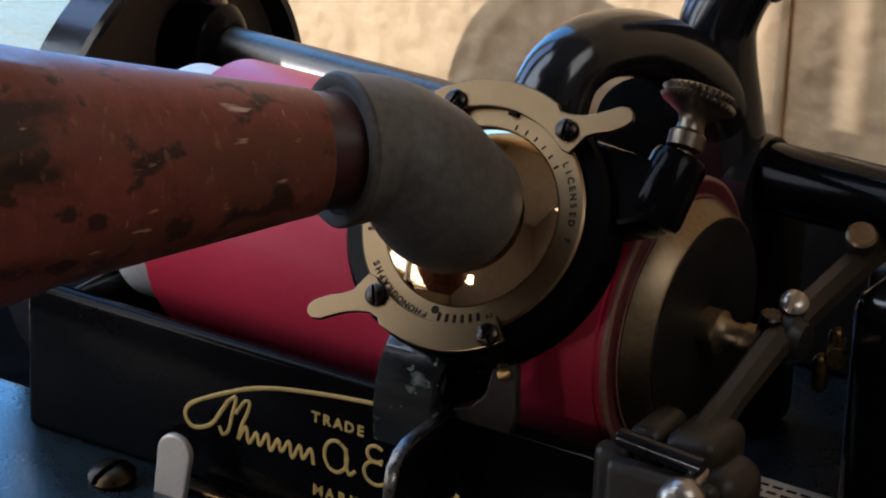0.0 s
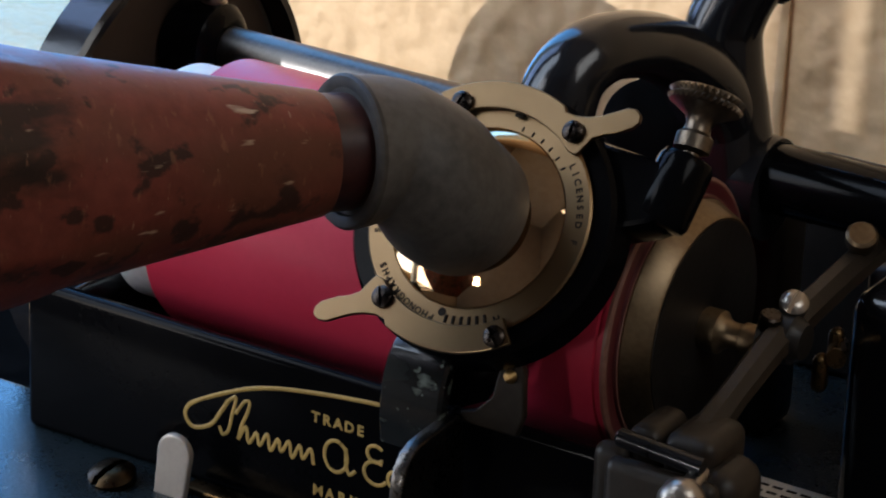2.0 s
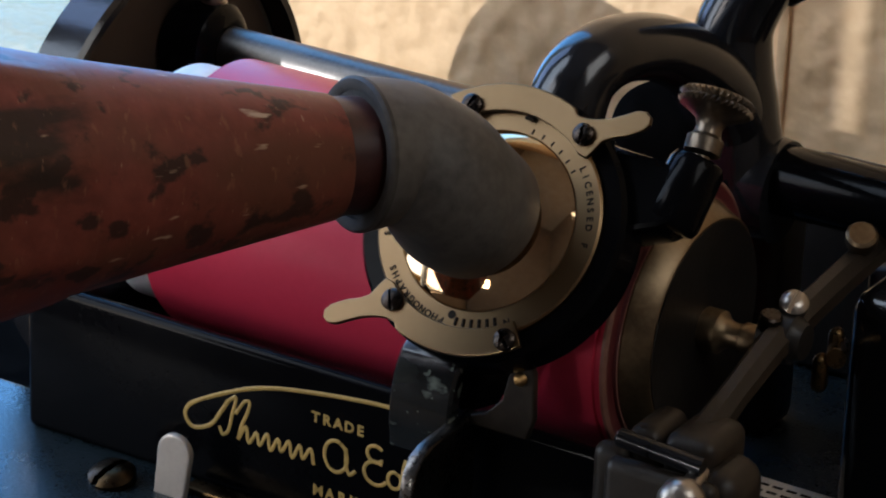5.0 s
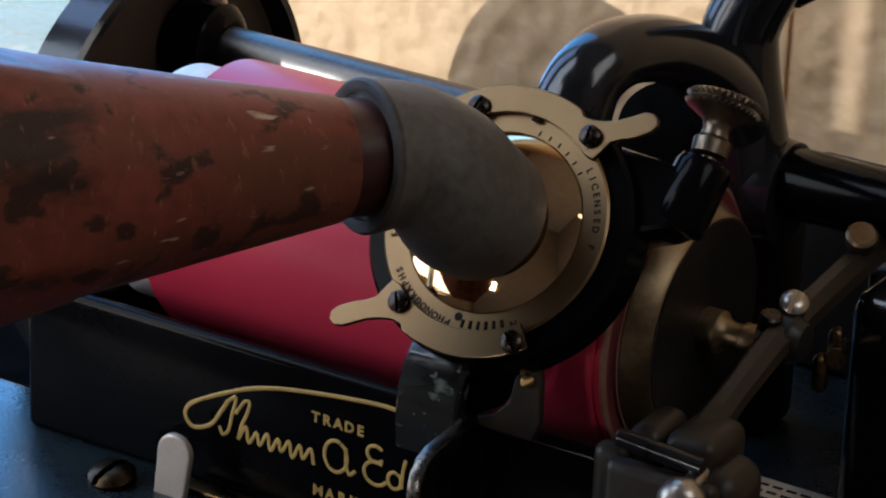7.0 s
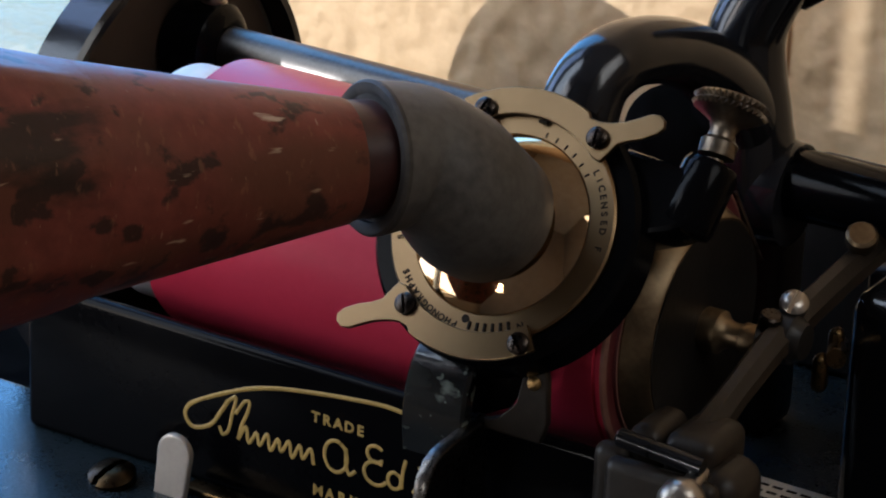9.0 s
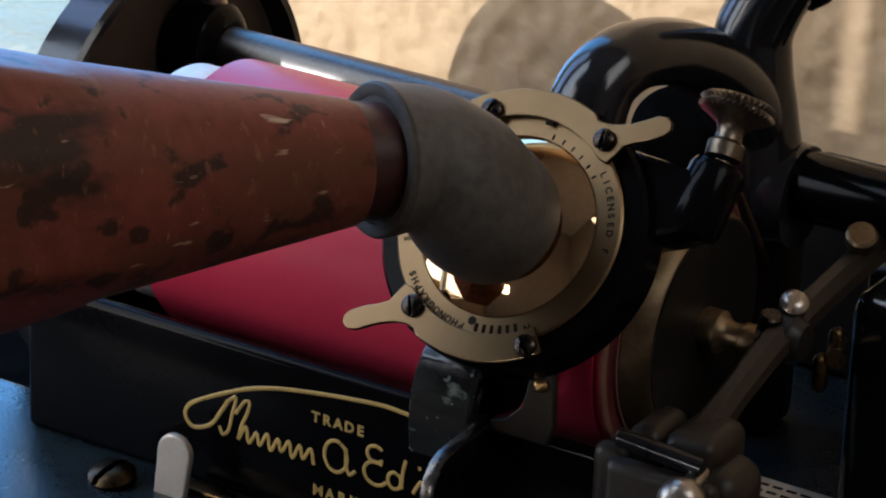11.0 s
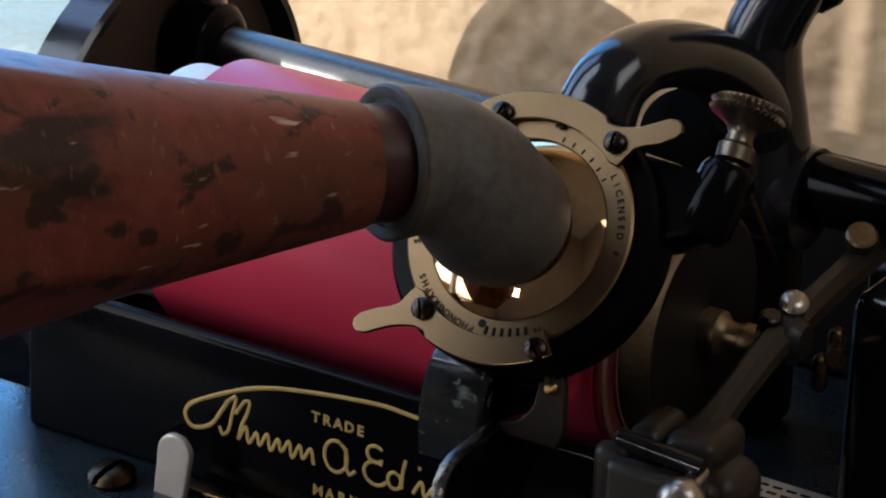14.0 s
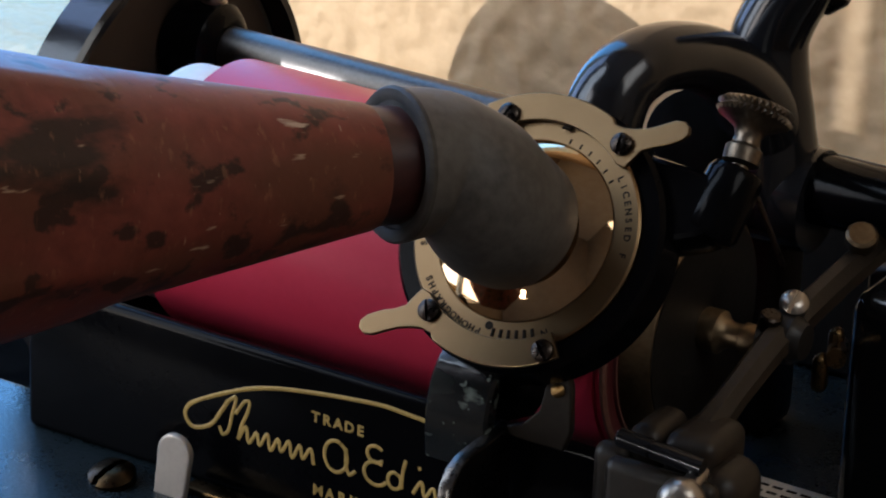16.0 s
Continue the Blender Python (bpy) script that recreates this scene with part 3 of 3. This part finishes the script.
part("lug", prism([(15, 20.5), (24, 20.0), (30, 19.2), (33, 17.5), (33.5, 10), (30, 7.5), (24, 5), (19, 2)], rp(0, 0, -15), U, VV, 10.5, 1.2), DIM_ENAMEL, carriage, "black lug between ring and screw socket")

part("socket", lathe([(-2.0, 0), (-2.0, 1.9), (-1.4, 2.1), (-1.4, 3.9), (-1.0, 5.0), (0.2, 5.5), (11.0, 5.3), (12.4, 4.6), (12.8, 3.6), (12.8, 0)], SOCK + V3(-2.2, 0, -0.6), (SOCK + AX * 11.5 - (SOCK + V3(-2.2, 0, -0.6))).normalized(), 32), DIM_ENAMEL, carriage, "black screw socket")
part("thumbscrew_stem", lathe([(11, 0), (11, 1.8), (12.6, 1.8), (13.2, 3.4), (15.8, 3.5), (16.6, 2.6), (18.0, 2.4), (19.4, 3.0), (20.8, 5.4), (21.4, 6.6), (21.4, 0)], SOCK, AX, 32), DULL_STEEL, carriage, "turned steel stem")


def knurled(o, axis, d0, d1, r, n=30, rows=3):
    """A disc whose edge is cut into rows of small raised diamonds."""
    bm = bmesh.new()
    u, v, w = frame_of(axis)
    step = (d1 - d0) / rows

    def at(d, k, rad):
        a = 2 * math.pi * k / n
        return bm.verts.new(o + w * d + (u * math.cos(a) + v * math.sin(a)) * rad)
    rings = [[at(d0 + step * k, i + 0.5 * (k % 2), r - 0.35) for i in range(n)] for k in range(rows + 1)]
    for k in range(rows):
        for i in range(n):
            a, b = rings[k], rings[k + 1]
            q = [a[i], a[(i + 1) % n], b[(i + 1) % n], b[i]]
            tip = at(d0 + step * (k + 0.5), i + 0.5 + 0.25 * ((k % 2) + (k + 1) % 2), r + 0.5)
            for x, y in zip(q, q[1:] + q[:1]):
                bm.faces.new((x, y, tip))
    for ring, d in ((rings[0], d0 - 0.3), (rings[-1], d1 + 0.5)):
        c = bm.verts.new(o + w * d)
        for i in range(n):
            bm.faces.new((ring[i], ring[(i + 1) % n], c))
    return bm


part("thumbscrew_head", knurled(SOCK, AX, 21.4, 24.2, 6.7, 34, 2), DULL_STEEL, carriage, "knurled steel thumbscrew head", angle=1)

part("stay", tube([(-9.8, 28, 16.2), (-6.2, 28, 9.6), (-3.0, 28, 3.4)], 0.6, 8), DARK_STEEL, carriage, "thin brown metal stay")

# guide foot riding on the bed's front edge, and the lifting lever
foot_line = smooth_path([(-31.5, -33, 5.5), (-31.5, -38.5, 2.6), (-31.8, -42.6, -1.4), (-32.0, -44.4, -7), (-32.2, -44.6, -13), (-32.4, -43.6, -19)], 5)
foot = bmesh.new()
rings = []
for q in foot_line:
    rings.append([foot.verts.new((q.x + dx, q.y + dy, q.z)) for dx, dy in ((-6.6, 0), (-6.0, -0.7), (6.0, -0.7), (6.6, 0), (6.6, 2.6), (-6.6, 2.6))])
for a, b in zip(rings, rings[1:]):
    for k in range(6):
        foot.faces.new((a[k], a[(k + 1) % 6], b[(k + 1) % 6], b[k]))
foot.faces.new(rings[0]), foot.faces.new(rings[-1])
part("guide_foot", foot, WORN_GLINT_ENAMEL, carriage, "curved black guide foot with worn patches and painted pale reflections")
part("foot_web", prism([(-33, 6.5), (-20, 7.5), (-16.8, -2), (-20.5, -8.5), (-26, -11.5), (-33, -12.2)], (0, -35.6, 0), (1, 0, 0), (0, 0, 1), 1.6, 0.5), DIM_ENAMEL, carriage, "black web behind the guide foot")
lever = [(-60.4, -22), (-60.2, -17.6), (-59.4, -15), (-57.4, -12.6), (-54.6, -11.4), (-51, -11.0), (-45, -10.8), (-38.2, -10.2), (-38.2, -29), (-46, -28)]
part("lift_lever", prism(lever, (-23.6, 0, 0), (0, 1, 0), (0, 0, 1), -2.8, 0.5), LEVER_STEEL, carriage, "curved steel lifting lever")

part("lever_plate", prism([(-26.5, -11.2), (-21, -9.2), (-17.5, -5.5), (-16.5, -1), (-15.4, 2.6), (-14, 4.4), (-12.2, 4.2), (-11, 1), (-10.6, -8), (-12, -12.2), (-26.5, -12.3)], (0, -38.4, 0), (1, 0, 0), (0, 0, 1), 1.8, 0.4), HINGE, carriage, "dark brown-black lever plate")
screw("lever_screw", (-13.6, -40.2, -0.2), (0.2, -0.95, 0.2), 1.3, 1.2, BRASS, carriage, 40, 3.0, "tiny brass screw")

# ---- the sound box ----
box = thing("sound_box", tuple(C), "nickel-plated sound box with two winged plates and engraved ring", "sound box")
part("face_ring", lathe([(-3, 16.6), (-3, 22.0), (-0.7, 22.2), (-0.3, 21.8), (-0.3, 17.3), (-0.8, 16.8)], C, N, 96, closed=True), NICKEL, box, "engraved flat ring of worn nickel")
part("dome", lathe([(-1.4, 17.0)] + [(-0.35 + (33.0 ** 2 - (0.5 * k) ** 2) ** 0.5 - 28.28, 0.5 * k) for k in range(34, 17, -1)] + [(9, 8.5), (9, 0)], C, N, 96), CHROME, box, "polished metal dome")
wing = arc(20.6, 127, 50, 24) + [(15.0, 15.4), (15.8, 16.7), (17.1, 19.2), (19.0, 20.4), (21.2, 21.2), (24.0, 22.9), (24.9, 24.2), (24.6, 25.6), (23.4, 26.4), (21.6, 26.2), (19.6, 25.0), (17.2, 23.7), (14.8, 22.9), (12.4, 22.55), (10.4, 22.8)] + arc(25.8, 68, 127, 20)
for turn in (1, -1):
    part("wing_plate", prism([(x * turn, y * turn) for x, y in wing], rp(0, 0, 0.0), U, VV, 1.1, 0.24), NICKEL, box, "plate with a rounded finger grip")
for k, a in enumerate((120.2, 58.6, -125.0, -61.2)):
    screw("plate_screw", rp(1.2 + 23.0 * math.cos(radians(a)), -0.2 + 23.0 * math.sin(radians(a)), 1.1), N, 2.05, 1.5, DARK_STEEL, box, 75 + 20 * k)
part("pin_hole", lathe([(-0.28, 0), (-0.28, 0.8), (-0.2, 0.8), (-0.2, 0)], rp(-0.3, -18.4), N, 16), INK, box)
part("notch", block((-0.9, -0.7, -0.2), (0.9, 0.7, 0.4), 0.1, 1), INK, box)
bpy.data.objects["notch"].location = (rp(1.3, 20.2) - C) * MM + C * MM


def ring_word(word, a0, step, size, r):
    def place(i):
        a = a0 - step * i
        p = rp(r * math.cos(radians(a)), r * math.sin(radians(a)), -0.26)
        out = U * math.cos(radians(a)) + VV * math.sin(radians(a))
        side = N.cross(out) * -1
        return Matrix.Translation(p) @ Matrix((side, out, N)).transposed().to_4x4()
    return letters(word, size, place)


for word, a0, step, size in (("LICENSED F", 43.0, 4.7, 1.75), ("N", -58, 4.6, 1.75), ("PHONOGRAPHS", -96, 4.3, 1.75), ("SOLD", -159, 4.8, 1.75)):
    part("ring_lettering", ring_word(word, a0, step, size, 19.4), INK, box, "engraved letters")
for a0, step, r0, r1, thick in ((-64.5, 4.6, 18.7, 20.2, 0.36), (82, 7.5, 17.6, 18.6, 0.2)):
    for i in range(6):
        a = radians(a0 - step * i)
        d = U * math.cos(a) + VV * math.sin(a)
        part("engraved_bar", tube([rp(0, 0, -0.3) + d * r0, rp(0, 0, -0.3) + d * r1], thick, 6), INK, box)

# ---- the rubber elbow and the horn ----
E0 = rp(0, 0, 6.0)
E1 = V3(-34.8, -65.1, 46.3)
HORN = V3(-0.523, -0.84, 0.07).normalized()
MOUTH = V3(-0.46, -0.87, 0.12).normalized()
elbow = thing("rubber_elbow", tuple(E0), "grey rubber elbow joining horn and sound box", "rubber hose")
line = smooth_path([E0, E0 + N * 8, (E0 + N * 16) * 0.5 + (E1 - MOUTH * 16) * 0.5 - VV * 0.8, E1 - MOUTH * 8, E1], 6)
hose = tube(line, [12.8, 13.3, 12.9, 12.6, 12.9, 13.6], 48, caps=False)
inner = tube(line[::-1], [11.9, 11.8, 11.6, 11.4, 11.2, 11.0], 48, caps=False)
sleeve = join(hose, inner)
sleeve.verts.ensure_lookup_table()
loops = [e for e in sleeve.edges if len(e.link_faces) == 1]
bmesh.ops.bridge_loops(sleeve, edges=[e for e in loops if min((v.co - E1).length for v in e.verts) < 16])
bmesh.ops.bridge_loops(sleeve, edges=[e for e in sleeve.edges if len(e.link_faces) == 1])
part("hose", sleeve, RUBBER, elbow)
part("lip", lathe([(-0.9, 12.6), (-0.6, 13.66), (0.2, 13.74), (0.8, 13.3), (0.9, 12.3), (0.5, 11.3), (-0.9, 11.0)], E1, MOUTH, 48, closed=True), RUBBER_LIP, elbow, "thicker cut rubber lip")

horn = thing("horn", tuple(E0), "red painted metal horn with chipped worn paint", "horn")
part("horn_tube", lathe([(5.5, 9.8), (5.5, 10.9), (6.0, 11.15), (32, 15.8), (56, 20.2), (56, 19.4), (32, 15.0), (6, 10.2)], E1, HORN, 72, closed=True), RED, horn, "round tapered red tube")
part("collar", lathe([(-9, 9.0), (-9, 10.0), (5.6, 10.5), (5.6, 9.0)], E1, HORN, 48, closed=True), COLLAR, horn, "dark red-brown bare collar")


def panelled_bell(stations, sides=8, phase=27.5, seg=64):
    """A bell that turns from round into flat panels; stations are (distance, radius, how flat)."""
    bm = bmesh.new()
    u, v, w = frame_of(HORN)
    rings = []
    for d, r, flat in stations + [(d, r - 0.9, f) for d, r, f in stations[::-1]]:
        ring = []
        for i in range(seg):
            a = 2 * math.pi * i / seg
            half = math.pi / sides
            off = (a - radians(phase)) % (2 * half) - half
            k = 1 + flat * (math.cos(half * 0.55) / math.cos(off) - 1)
            ring.append(bm.verts.new(E1 + w * d + (u * math.cos(a) + v * math.sin(a)) * r * k))
        rings.append(ring)
    for a, b in zip(rings, rings[1:] + rings[:1]):
        for i in range(seg):
            bm.faces.new((a[i], a[(i + 1) % seg], b[(i + 1) % seg], b[i]))
    return bm


part("flare", panelled_bell([(55.4, 20.1, 0.0), (58, 20.6, 0.35), (63, 21.4, 0.8), (110, 31.0, 1.0), (160, 52, 1.0), (212, 94, 1.0)]), RED, horn, "panelled flaring bell", angle=50)


# ---- what moves ----
TRAVEL = 11.39 * MM


def motions():
    times = [0.5 * i for i in range(33)]
    for ob in (carriage, box, elbow):
        at = ob.location.copy()
        walk(ob, [(t, Matrix.Translation(at + V3(TRAVEL * t / 16, 0, 0))) for t in times])
    at = horn.location.copy()
    swing = [0.25 * i for i in range(65)]
    walk(horn, [(t, Matrix.Translation(at + V3(TRAVEL * t / 16, 0, 0)) @ pose(0, 0, 0, 0, 0, 0.5 * math.sin(2 * math.pi * (t - 0.12) / 2.13))) for t in swing])
    spins = [i / 15 for i in range(241)]
    for ob in (record, mandrel):
        at = ob.location.copy()
        walk(ob, [(t, Matrix.Translation(at) @ pose(0, 0, 0, 900 * t, 0, 0)) for t in spins])


motions()
